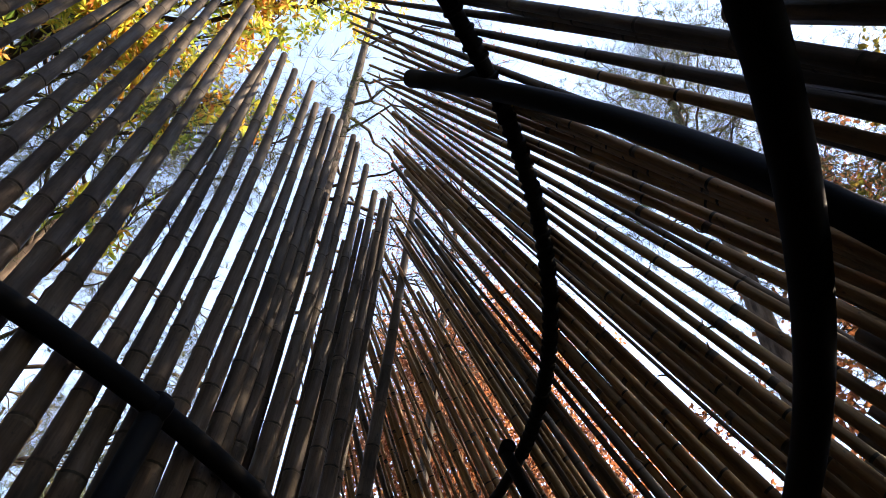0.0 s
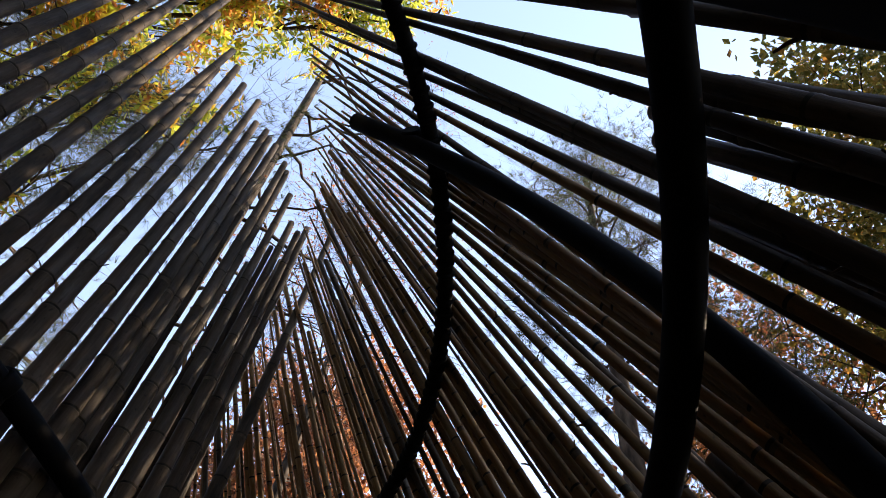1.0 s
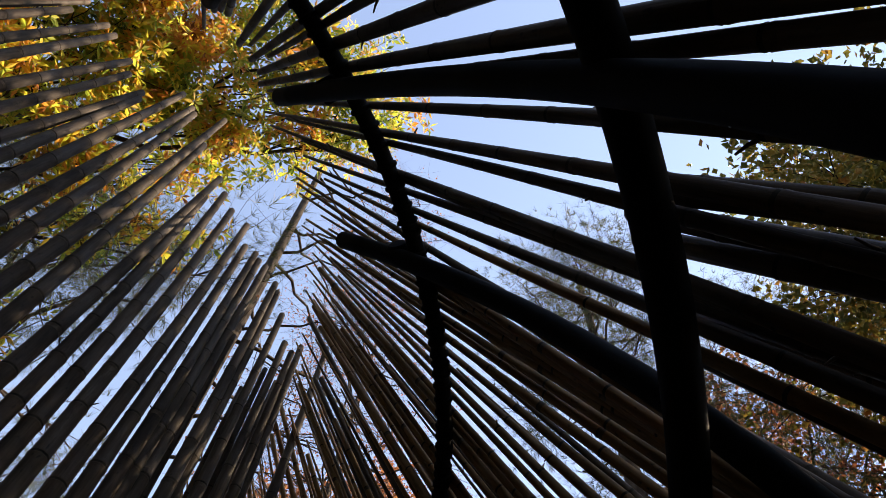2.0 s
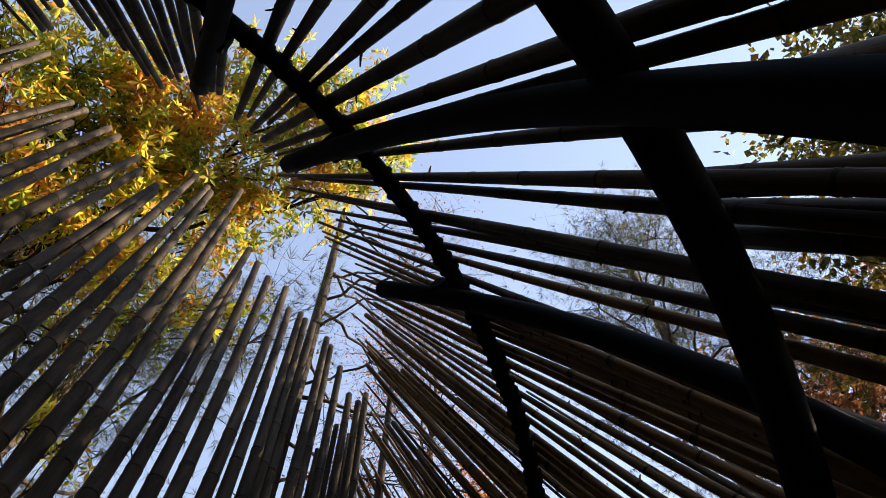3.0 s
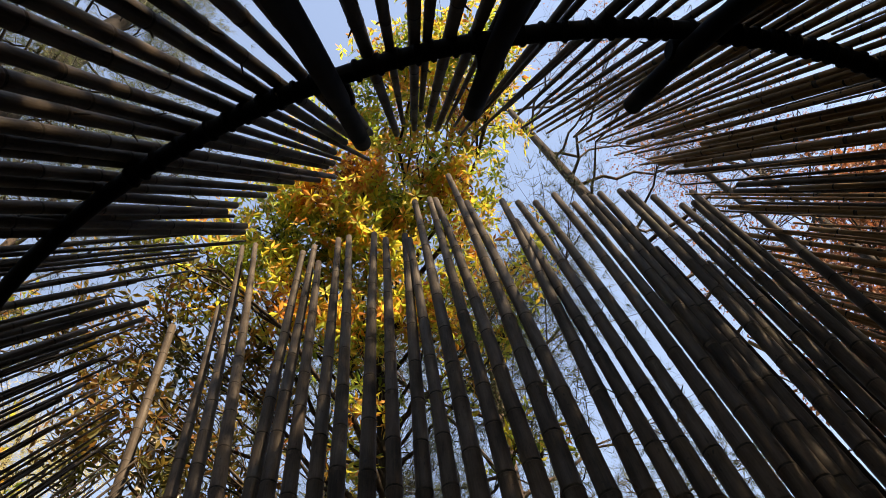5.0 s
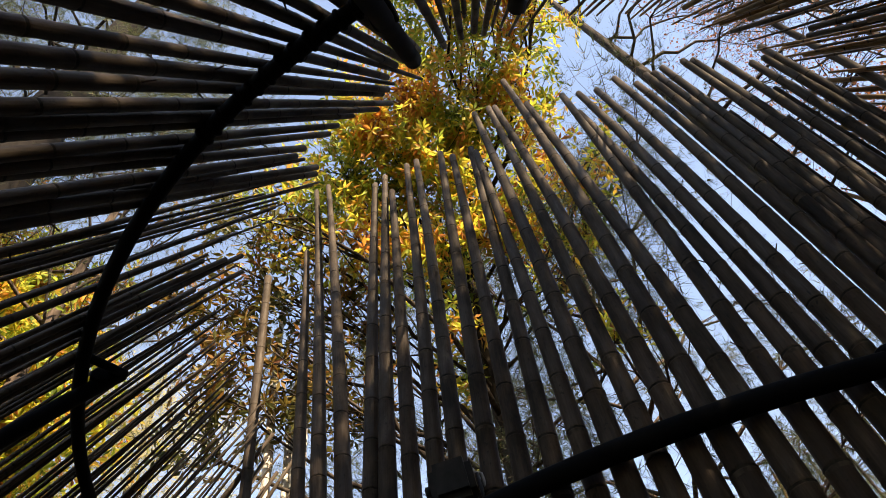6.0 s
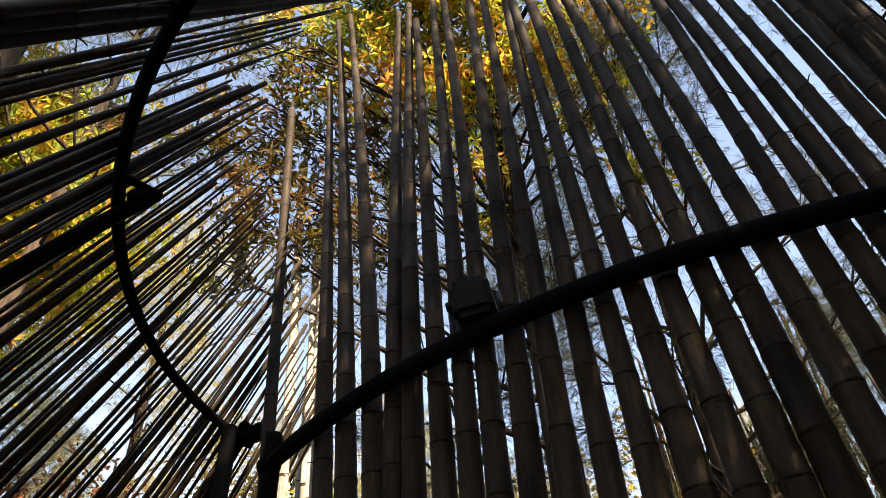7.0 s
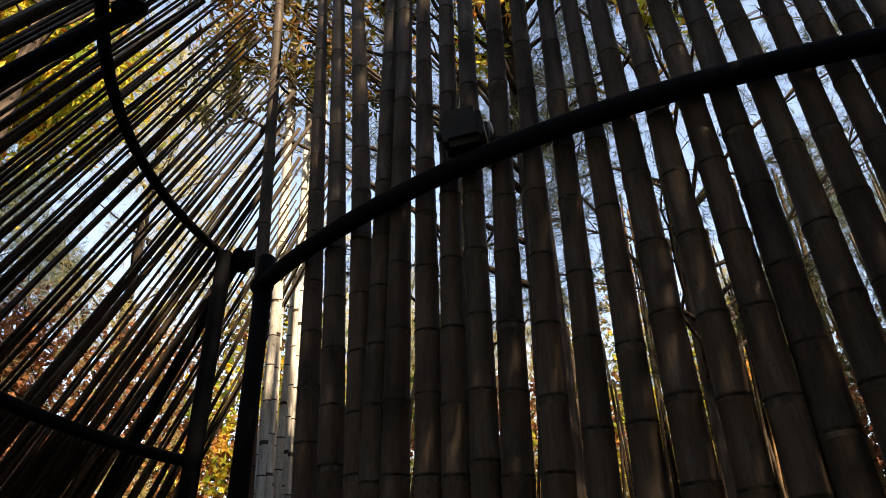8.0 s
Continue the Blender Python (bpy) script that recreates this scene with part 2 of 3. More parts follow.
def bowed_pole(parent, base, mid, tip, r0, r1, rnd, mat):
    """One bamboo pole of its own shape, bent so that it passes through a place between its ends."""
    base, mid, tip = Vector(base), Vector(mid), Vector(tip)
    length = (tip - base).length
    me = pole_mesh(rnd.randrange(1000), length, r0, r1, 12, mat, 1.0)
    m = along(base, tip, rnd.uniform(0, 6.28))
    off = m.inverted() @ mid
    u = off.z / length
    off = Vector((off.x, off.y, 0)) / (u * (1 - u))
    for v in me.vertices:
        w = v.co.z / length
        v.co += off * (w * (1 - w))
    ob = new("bamboo_pole", me)
    ob.matrix_world = m
    ob.parent = parent
    return ob


# ---- ground ----
def ground_look(n, l, p):
    g, f = noise_tex(n, l, 0.8, 8.0), noise_tex(n, l, 18.0, 6.0)
    c = mix(n, l, ramp(n, l, g, [(0.35, (0.05, 0.036, 0.024)), (0.65, (0.10, 0.067, 0.038))]), ramp(n, l, f, [(0.4, (0.6, 0.55, 0.5)), (0.7, (1.3, 1.2, 1.0))]), 0.7, "MULTIPLY")
    l.new(c, p.inputs["Base Color"])
    p.inputs["Roughness"].default_value = 0.95
    bump(n, l, p, f, 0.7, 0.03)


GROUND = material("leaf_strewn_earth", ground_look)
bm = bmesh.new()
bmesh.ops.create_grid(bm, x_segments=60, y_segments=60, size=400)
for v in bm.verts:
    v.co.z = -0.02 + 0.04 * noise.noise(v.co * 0.1)
    d = v.co.xy.length
    v.co.z += max(0.0, d - 60) * 0.03
tagged(part("ground", bm, GROUND), "leaf-strewn brown forest earth", "ground", kind="structure")

# ---- inner wall: upright poles along a gently bulging arc ----
IN_C, IN_R, RAIL_Z = Vector((-0.697, 6.399)), 4.359, 3.05


def inner(phi, r=IN_R, z=0.0):
    a = radians(phi)
    return Vector((IN_C.x + r * math.sin(a), IN_C.y - r * math.cos(a), z))


# ---- outer wall: poles on a cone that leans in over the path ----
RING_C, RING_R, LEAN_IN = Vector((-0.592, 3.659)), 3.132, 0.58      # axis of the cone, metres inwards for each metre up


def ring_point(phi, r, z):
    a = radians(phi)
    return Vector((RING_C.x + r * math.sin(a), RING_C.y - r * math.cos(a), z))


def upper(phi, out=0.0):
    return ring_point(phi, RING_R + out, 3.9)


def lower(phi, out=0.0):
    p, a = ring_point(phi, 0, 2.6), radians(phi)      # set off from the axis, nearer to the path
    return p + Vector((-0.12 + (3.57 + out) * math.sin(a), -0.30 - (3.57 + out) * math.cos(a), 0))


def slant(phi, out, z, drift=0.0):
    """The place at height z on a pole that crosses the upper ring at phi; drift: degrees round the ring for each metre up."""
    return ring_point(phi + drift * (z - 3.9), RING_R + out - LEAN_IN * (z - 3.9), z)


# ---- steel frames ----
PIPE = 0.042


def collar(at, way, r=0.058, half=0.03):
    way = Vector(way).normalized()
    return tube([at - way * half, at - way * (half - 0.008), at + way * (half - 0.008), at + way * half], [r - 0.008, r, r, r - 0.008], 16)


frame_in = thing("rail_frame", "black-painted steel pipe rail on round posts", "rail frame")
rail_phi = np.linspace(-25.6, 29.0, 60)
part("rail", tube([inner(p, z=RAIL_Z) for p in rail_phi], PIPE, 16), STEEL, frame_in)
for p in (-25.9, 14.2, 29.0):
    foot = inner(p, IN_R - 0.01)
    post = part("post", tube([foot, foot + Vector((0, 0, RAIL_Z + (0.16 if p < 0 else 0.05))), foot + Vector((0, 0, RAIL_Z + (0.175 if p < 0 else 0.06)))], [0.046, 0.046, 0.038], 18), STEEL, frame_in)
    part("collar", collar(inner(p, IN_R, RAIL_Z), inner(p + 1, z=0) - inner(p, z=0)), STEEL, post)

frame_out = thing("ring_frame", "black steel pipe frame with two rings and curved ribs", "steel frame")
part("ring", tube([upper(p) for p in np.linspace(-86, 100, 150)], 0.031, 14), STEEL, frame_out, "slim black upper ring pipe")
part("ring", tube([lower(p) for p in np.linspace(-95, 105, 150)], 0.041, 14), STEEL, frame_out, "black lower ring pipe")


def rib(phi, twist=12.0, spread=0.9, curl=0.15, end=0.25):
    """A bent pipe under the rings: flat at its tip over the upper ring, steeper towards the ground."""
    u = upper(phi, -0.074)
    a = radians(phi + twist)
    way = Vector((math.sin(a), -math.cos(a), 0))
    pts, off, last = [], spread * -end - curl * end * end, -end
    for h in np.linspace(-end, u.z, 40):
        off += max(0.05, spread - 2 * curl * h) * (h - last)
        last = h
        pts.append(u + way * off - Vector((0, 0, h)))
    r = part("rib", tube(pts, 0.037, 18), STEEL, frame_out, "curved black steel rib pipe")
    part("weld", collar(u + Vector((0, 0, 0.035)), upper(phi + 2) - upper(phi - 2), 0.042, 0.045), STEEL, r)
    return r


rib(0.1, 9, 0.66, 0.05, 0.50)
rib(9.9, 11.3, 0.80, 0.15, 0.33)
rib(22.34, 5.4, 0.895, 0.17, 0.294)
side_rib = rib(-40.2, 0, 0.75, 0.08, 0.10)
rib(62.4, 0, 0.55, 0.02, 0.0)
rib(-83, 0, 0.55, 0.02, 0.0)
rib(88, 0, 0.55, 0.02, 0.0)
part("brace", tube([upper(-37.0), upper(-39.8, -0.17) + Vector((0, 0, 0.08))], 0.020, 10), STEEL, side_rib)
end_post = Vector((-3.60, 3.12, 0))
part("post", tube([end_post, end_post + Vector((0, 0, 3.84)), end_post + Vector((0, 0, 3.86))], [0.055, 0.055, 0.046], 18), STEEL, frame_out)
part("bracket", ball_box(end_post + Vector((0.13, 0.08, 3.80)), (0.24, 0.10, 0.11), 0.02), STEEL, frame_out)

# ---- bamboo of the inner wall ----
rnd = random.Random(5)
inner_wall = thing("bamboo_screen", "upright weathered grey bamboo poles behind a steel rail", "bamboo screen")
# degrees along the arc at the ground, at the rail and at the tip, and the height of the tip
UPRIGHT = [(-18.9, -21.0, -25.2, 6.40), (-16.5, -18.4, -24.4, 7.33), (-14.7, -15.95, -21.4, 7.10), (-14.2, -13.86, -12.8, 6.26), (-12.8, -12.3, -11.45, 6.25),
           (-10.4, -10.4, -10.6, 5.95), (-9.15, -8.64, -8.5, 6.16), (-7.6, -7.0, -7.3, 6.12), (-6.05, -5.2, -4.5, 5.99), (-4.5, -3.46, -3.4, 5.85),
           (-2.45, -1.64, -1.5, 5.80), (-0.6, 0.0, -1.1, 5.72), (1.55, 1.54, -0.2, 6.27), (3.7, 3.26, 1.3, 6.23), (5.1, 4.83, 1.85, 6.20), (6.8, 6.3, 3.65, 6.55),
           (8.7, 7.9, 4.8, 6.02), (10.5, 9.76, 8.0, 5.92), (12.1, 11.3, 8.5, 5.60), (13.6, 12.7, 9.35, 5.86), (15.2, 14.2, 10.85, 5.82)]
# farther along, degrees at the tip and its height; all lean alike
FARTHER = [(12.8, 5.90), (14.1, 5.73), (15.4, 5.82), (16.1, 5.81), (17.0, 5.86), (19.05, 5.90), (19.8, 5.87), (21.8, 5.80), (23.9, 5.68), (25.5, 5.75), (26.3, 5.93), (30.7, 6.50)]
UPRIGHT += [(t + 4.2, t + 3.1, t, z) for t, z in FARTHER]
BACK = 0.096                          # from the rail's axis to the poles' axes
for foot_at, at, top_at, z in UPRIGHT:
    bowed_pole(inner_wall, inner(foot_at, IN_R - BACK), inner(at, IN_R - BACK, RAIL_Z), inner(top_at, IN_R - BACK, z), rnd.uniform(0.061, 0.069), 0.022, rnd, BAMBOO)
for k in range(6):
    at = 17.0 + 2.8 * k + rnd.uniform(-0.35, 0.35)
    pole(inner_wall, inner(at + 3.4, IN_R - 0.20), inner(at - 3.0, IN_R - 0.20, rnd.uniform(5.2, 5.8)), 0.034, 0.018, rnd, BAMBOO, 1.1)
for k in range(6):
    at = 22.0 + 2.0 * k + rnd.uniform(-0.3, 0.3)
    pole(inner_wall, inner(at + 3.4, IN_R - 0.30), inner(at - 3.0, IN_R - 0.30, rnd.uniform(5.2, 5.8)), 0.026, 0.014, rnd, BAMBOO)
pole(inner_wall, (-2.95, 3.06, 0), (-3.16, 2.80, 6.8), 0.050, 0.034, rnd, BAMBOO)

# bamboo beyond the end of the rail, in the open; sunlight is put into its pale colour
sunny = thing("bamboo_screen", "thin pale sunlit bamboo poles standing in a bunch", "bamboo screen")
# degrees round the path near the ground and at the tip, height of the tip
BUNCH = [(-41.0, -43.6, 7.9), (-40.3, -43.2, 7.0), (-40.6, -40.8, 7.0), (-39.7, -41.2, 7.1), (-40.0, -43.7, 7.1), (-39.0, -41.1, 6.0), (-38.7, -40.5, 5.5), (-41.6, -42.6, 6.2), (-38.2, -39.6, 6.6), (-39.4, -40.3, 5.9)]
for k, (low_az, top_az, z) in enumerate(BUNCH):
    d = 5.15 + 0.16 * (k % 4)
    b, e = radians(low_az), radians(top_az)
    pole(sunny, (-0.28 + d * math.sin(b), 0.03 + d * math.cos(b), 0), (-0.28 + d * math.sin(e), 0.03 + d * math.cos(e), z), rnd.uniform(0.040, 0.046), 0.026, rnd, BAMBOO_SUNLIT)
back = thing("bamboo_screen", "far row of thin grey bamboo poles, unevenly leaning", "bamboo screen")
for k in range(270):
    a = radians(-38 + 0.25 * k + rnd.uniform(-0.2, 0.2))
    d = 9.6 + 0.8 * math.cos(2 * a) + rnd.uniform(0, 0.25)
    b = Vector((-0.28 + d * math.sin(a), -0.13 + d * math.cos(a), 0))
    lean = Vector((-b.x - 0.6, 5.0 - b.y, 0)).normalized() * rnd.uniform(0.5, 1.3)
    pole(back, b, b + lean + Vector((rnd.uniform(-0.4, 0.4), 0, rnd.uniform(3.6, 5.4) if a < -0.2 else rnd.uniform(5.2, 7.6))), 0.034, 0.016, rnd, BAMBOO_WARM_LIT if rnd.random() < 0.35 else BAMBOO)
back_rail = thing("rail_frame", "far dark steel rail behind thin bamboo", "rail frame")
part("rail", tube([(-0.28 + 9.5 * math.sin(radians(a)), -0.13 + (9.5 + 0.8 * math.cos(2 * radians(a))) * math.cos(radians(a)), 2.5) for a in np.linspace(-36, 24, 40)], 0.04, 10), STEEL, back_rail)
for a in (-30, -12, 6, 22):
    p = Vector((-0.28 + 9.45 * math.sin(radians(a)), -0.13 + (9.45 + 0.8 * math.cos(2 * radians(a))) * math.cos(radians(a)), 0))
    part("post", tube([p, p + Vector((0, 0, 2.6))], 0.05, 12), STEEL, back_rail)

# ---- bamboo of the outer wall ----
outer_wall = thing("bamboo_shelter", "leaning weathered bamboo poles forming an open conical roof", "bamboo shelter")
rnd = random.Random(9)
wild = random.Random(23)
# degrees along the upper ring where each pole crosses it
LEANING = [-23.5, -22.1, -20.8, -19.8, -18.3, -17.0, -15.7, -14.1, -13.2, -12.0, -10.2, -9.1, -8.0, -6.7, -5.6, -4.4, -3.3, -2.1, -0.9, 1.85, 3.25, 4.5, 5.6, 6.55,
           7.9, 9.0, 10.4, 12.0, 13.2, 14.6, 16.0, 17.5, 18.9, 20.0, 20.9, 22.4, 23.5, 24.6, 25.6, 26.6, 27.6, 28.5, 29.4, 30.4, 31.2, 32.0, 33.0, 34.2, 35.4]
BEHIND = [26.2 + 1.1 * k + 0.25 * math.sin(5 * k) for k in range(16)]     # a thinner second layer
phi = 36.6
while phi < 104:
    LEANING.append(phi)
    phi += rnd.uniform(0.75, 1.15)
phi = -24.9
while phi > -97:
    LEANING.append(phi)
    phi -= rnd.uniform(0.5, 0.9)


def drift(phi):
    """How far a pole wanders round the ring, in degrees for each metre up."""
    return float(np.interp(phi, (-40, -24, -19, -15, -10, 0, 8, 15, 17.5, 20, 21, 23, 27, 30, 33, 60), (-0.6, -1.6, -1.0, -0.2, 0.3, -0.8, -1.4, -1.6, -0.7, -0.5, -1.2, -0.8, 0.7, 1.0, 0.0, 0.2)))


for k in range(285):
    phi = -95 + 0.69 * k + wild.uniform(-0.3, 0.3)
    r0 = wild.uniform(0.022, 0.032)
    out = 0.06 + r0 + wild.choice((0.03, 0.07))
    rim = lower(phi)
    top = rim.z + (rim.z - 1.55) * out / max(0.5, rim.xy.length) + wild.uniform(0.03, 0.06)
    if -34 < phi < 14 or wild.random() < (0.2 if phi < 0 else 0.55 if phi < 46 else 0.0):
        continue
    pole(outer_wall, slant(phi + wild.uniform(-0.6, 0.6), out, 0.0), slant(phi, out, top), r0, r0 * (0.32 if top > 3.5 else 0.8), wild, BAMBOO_WARM_LIT if top > 3.5 and wild.random() < 0.5 else BAMBOO)


def reach(phi):
    """Heights between which the tips end, along the ring."""
    for limit, low, high in ((-30, 4.5, 5.1), (-15, 4.9, 5.5), (-3, 4.9, 5.6), (10, 4.7, 5.4), (25, 5.0, 5.7), (120, 5.0, 6.0)):
        if phi < limit:
            return low, high


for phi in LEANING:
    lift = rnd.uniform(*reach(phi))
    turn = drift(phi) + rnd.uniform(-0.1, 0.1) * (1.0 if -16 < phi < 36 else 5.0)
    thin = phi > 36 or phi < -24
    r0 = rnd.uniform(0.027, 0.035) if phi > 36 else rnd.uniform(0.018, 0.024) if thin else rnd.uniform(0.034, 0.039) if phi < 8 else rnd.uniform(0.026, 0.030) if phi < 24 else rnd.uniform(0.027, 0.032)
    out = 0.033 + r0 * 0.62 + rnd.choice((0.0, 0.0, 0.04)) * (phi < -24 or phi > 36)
    # poles that catch more bounce light get the lit tan copy more often
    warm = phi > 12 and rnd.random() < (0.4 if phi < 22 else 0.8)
    pole(outer_wall, slant(phi, out, 0.0, turn), slant(phi, out, lift, turn), r0, r0 * (0.2 if phi > 36 else 0.3 if thin else 0.27 if phi < 24 else 0.2), rnd, BAMBOO_WARM_LIT if warm else BAMBOO, 1.0)
for phi in BEHIND:
    r0 = rnd.uniform(0.015, 0.020)
    pole(outer_wall, slant(phi + rnd.uniform(-0.8, 0.8), 0.12, 0.0), slant(phi + 1, 0.12, rnd.uniform(3.9, 4.9)), r0, r0 * 0.3, rnd, BAMBOO_WARM_LIT if rnd.random() < 0.6 else BAMBOO)

# wire ties that hold the poles to the upper ring
tie = bpy.data.meshes.new("wire_tie")
bm = tube([(0, 0, -0.011), (0, 0, -0.005), (0, 0, 0.005), (0, 0, 0.011)], [0.033, 0.039, 0.039, 0.033], 12)
bm.to_mesh(tie)
bm.free()
for phi in LEANING:
    if -15 < phi < 62:
        ob = part("wire_tie", tie, STEEL, frame_out)
        ob.matrix_world = along(upper(phi - 0.1), upper(phi + 0.1))

# ---- flood lamp on the rail ----
def housing_look(n, l, p):
    g = noise_tex(n, l, 20.0, 5.0)
    l.new(ramp(n, l, g, [(0.3, (0.009, 0.0095, 0.011)), (0.7, (0.018, 0.019, 0.021))]), p.inputs["Base Color"])
    p.inputs["Specular IOR Level"].default_value = 0.2
    p.inputs["Roughness"].default_value = 0.6


HOUSING = material("grey_lamp_housing", housing_look)


def glass_look(n, l, p):
    p.inputs["Base Color"].default_value = (0.02, 0.02, 0.022, 1)
    p.inputs["Roughness"].default_value = 0.08


def cable_look(n, l, p):
    l.new(ramp(n, l, noise_tex(n, l, 30.0), [(0.3, (0.20, 0.20, 0.20)), (0.7, (0.28, 0.28, 0.27))]), p.inputs["Base Color"])
    p.inputs["Roughness"].default_value = 0.5


GLASS = material("lamp_glass", glass_look)
CABLE = material("grey_cable", cable_look)
lamp_at = inner(-6.6, IN_R + 0.02, RAIL_Z + 0.15)
lamp = thing("flood_lamp", "grey metal flood lamp clamped on the black rail", "lamp", at=lamp_at)
lamp.rotation_euler = (radians(-14), radians(6), radians(196))
lamp.scale = (0.72, 0.72, 0.80)
bm = ball_box((0, 0.02, 0), (0.24, 0.17, 0.20), 0.035)
part("housing", bm, HOUSING, lamp)
part("visor", ball_box((0, -0.075, 0), (0.235, 0.03, 0.195), 0.012), HOUSING, lamp)
part("glass", ball_box((0, -0.093, 0), (0.205, 0.008, 0.165), 0.003), GLASS, lamp)
for sx in (-1, 1):
    part("bracket", tube([(sx * 0.135, 0.0, 0.02), (sx * 0.135, 0.0, -0.15), (sx * 0.05, 0.0, -0.19)], 0.011, 8), HOUSING, lamp)
part("knob", tube([(0.12, 0, 0.0), (0.15, 0, 0.0), (0.155, 0, 0.0)], [0.028, 0.028, 0.02], 12), HOUSING, lamp)
part("cable", tube([(-0.10, -0.03, 0.05), (-0.155, -0.05, 0.03), (-0.165, -0.05, -0.06), (-0.15, -0.03, -0.16), (-0.11, 0.0, -0.21)], 0.011, 8), CABLE, lamp, "light grey cable")

# ---- leaves ----
def leaf_mesh(name, centers, ways, sizes, kind, seed):
    """One mesh of many leaves: lance (whorls of long leaves), ovate (single) or needle (tufts)."""
    g = np.random.RandomState(seed)
    verts, faces, base = [], [], 0
    shape = {"lance": 0.17, "ovate": 0.36, "needle": 0.034}[kind]
    count = {"lance": 6, "ovate": 2, "needle": 13}[kind]
    n = len(centers)
    axis = ways / (np.linalg.norm(ways, axis=1)[:, None] + 1e-9) + g.normal(0, 0.5, (n, 3))
    axis /= np.linalg.norm(axis, axis=1)[:, None]
    e1 = np.cross(axis, g.normal(0, 1, (n, 3)))
    e1 /= np.linalg.norm(e1, axis=1)[:, None] + 1e-9
    e2 = np.cross(axis, e1)
    for k in range(count):
        d = ways + g.normal(0, 0.75 if kind != "needle" else 0.6, (n, 3))
        if kind == "lance":
            turn = 2 * np.pi * (k + g.uniform(-0.25, 0.25, n)[:, None]) / count
            d = np.cos(turn) * e1 + np.sin(turn) * e2 + axis * g.uniform(0.1, 0.6, n)[:, None]
        d /= np.linalg.norm(d, axis=1)[:, None] + 1e-9
        s = np.cross(d, axis + g.normal(0, 0.35, (n, 3))) if kind == "lance" else np.cross(d, g.normal(0, 1, (n, 3)))
        s /= np.linalg.norm(s, axis=1)[:, None] + 1e-9
        up = np.cross(s, d)
        L = (sizes * g.uniform(0.7, 1.15, n))[:, None]
        w = L * shape * g.uniform(0.8, 1.2, n)[:, None]
        o = centers + d * L * 0.08 + (g.normal(0, 0.03, (n, 3)) if kind == "ovate" else 0)
        if kind == "needle":
            pts = np.stack([o - s * w * 0.5, o + s * w * 0.5, o + d * L], 1)
            f = np.arange(3)[None, :] + 3 * np.arange(n)[:, None] + base
            faces += f.tolist()
            base += 3 * n
        else:
            droop = up * L * 0.10
            pts = np.stack([o, o + d * L * 0.45 + s * w, o + d * L - droop, o + d * L * 0.45 - s * w, o + d * L * 0.5 - up * w * 0.35], 1)
            q = 5 * np.arange(n)[:, None] + base
            for tri in ((0, 1, 4), (1, 2, 4), (2, 3, 4), (3, 0, 4)):
                faces += (q + np.array(tri)[None, :]).tolist()
            base += 5 * n
        verts.append(pts.reshape(-1, 3))
    me = bpy.data.meshes.new(name)
    me.from_pydata(np.concatenate(verts).tolist(), [], faces)
    return me


def bend(a, b, rnd, sag=0.15, steps=7):
    """A crooked way from a to b."""
    a, b = Vector(a), Vector(b)
    L = (b - a).length
    side = Vector((rnd.uniform(-1, 1), rnd.uniform(-1, 1), rnd.uniform(0.0, 1))) * sag * L
    kink = [Vector((rnd.uniform(-1, 1), rnd.uniform(-1, 1), rnd.uniform(-1, 1))) * 0.03 * L for _ in range(steps)]
    return [a.lerp(b, i / (steps - 1)) + side * math.sin(math.pi * i / (steps - 1)) + (kink[i] if 0 < i < steps - 1 else Vector()) for i in range(steps)]


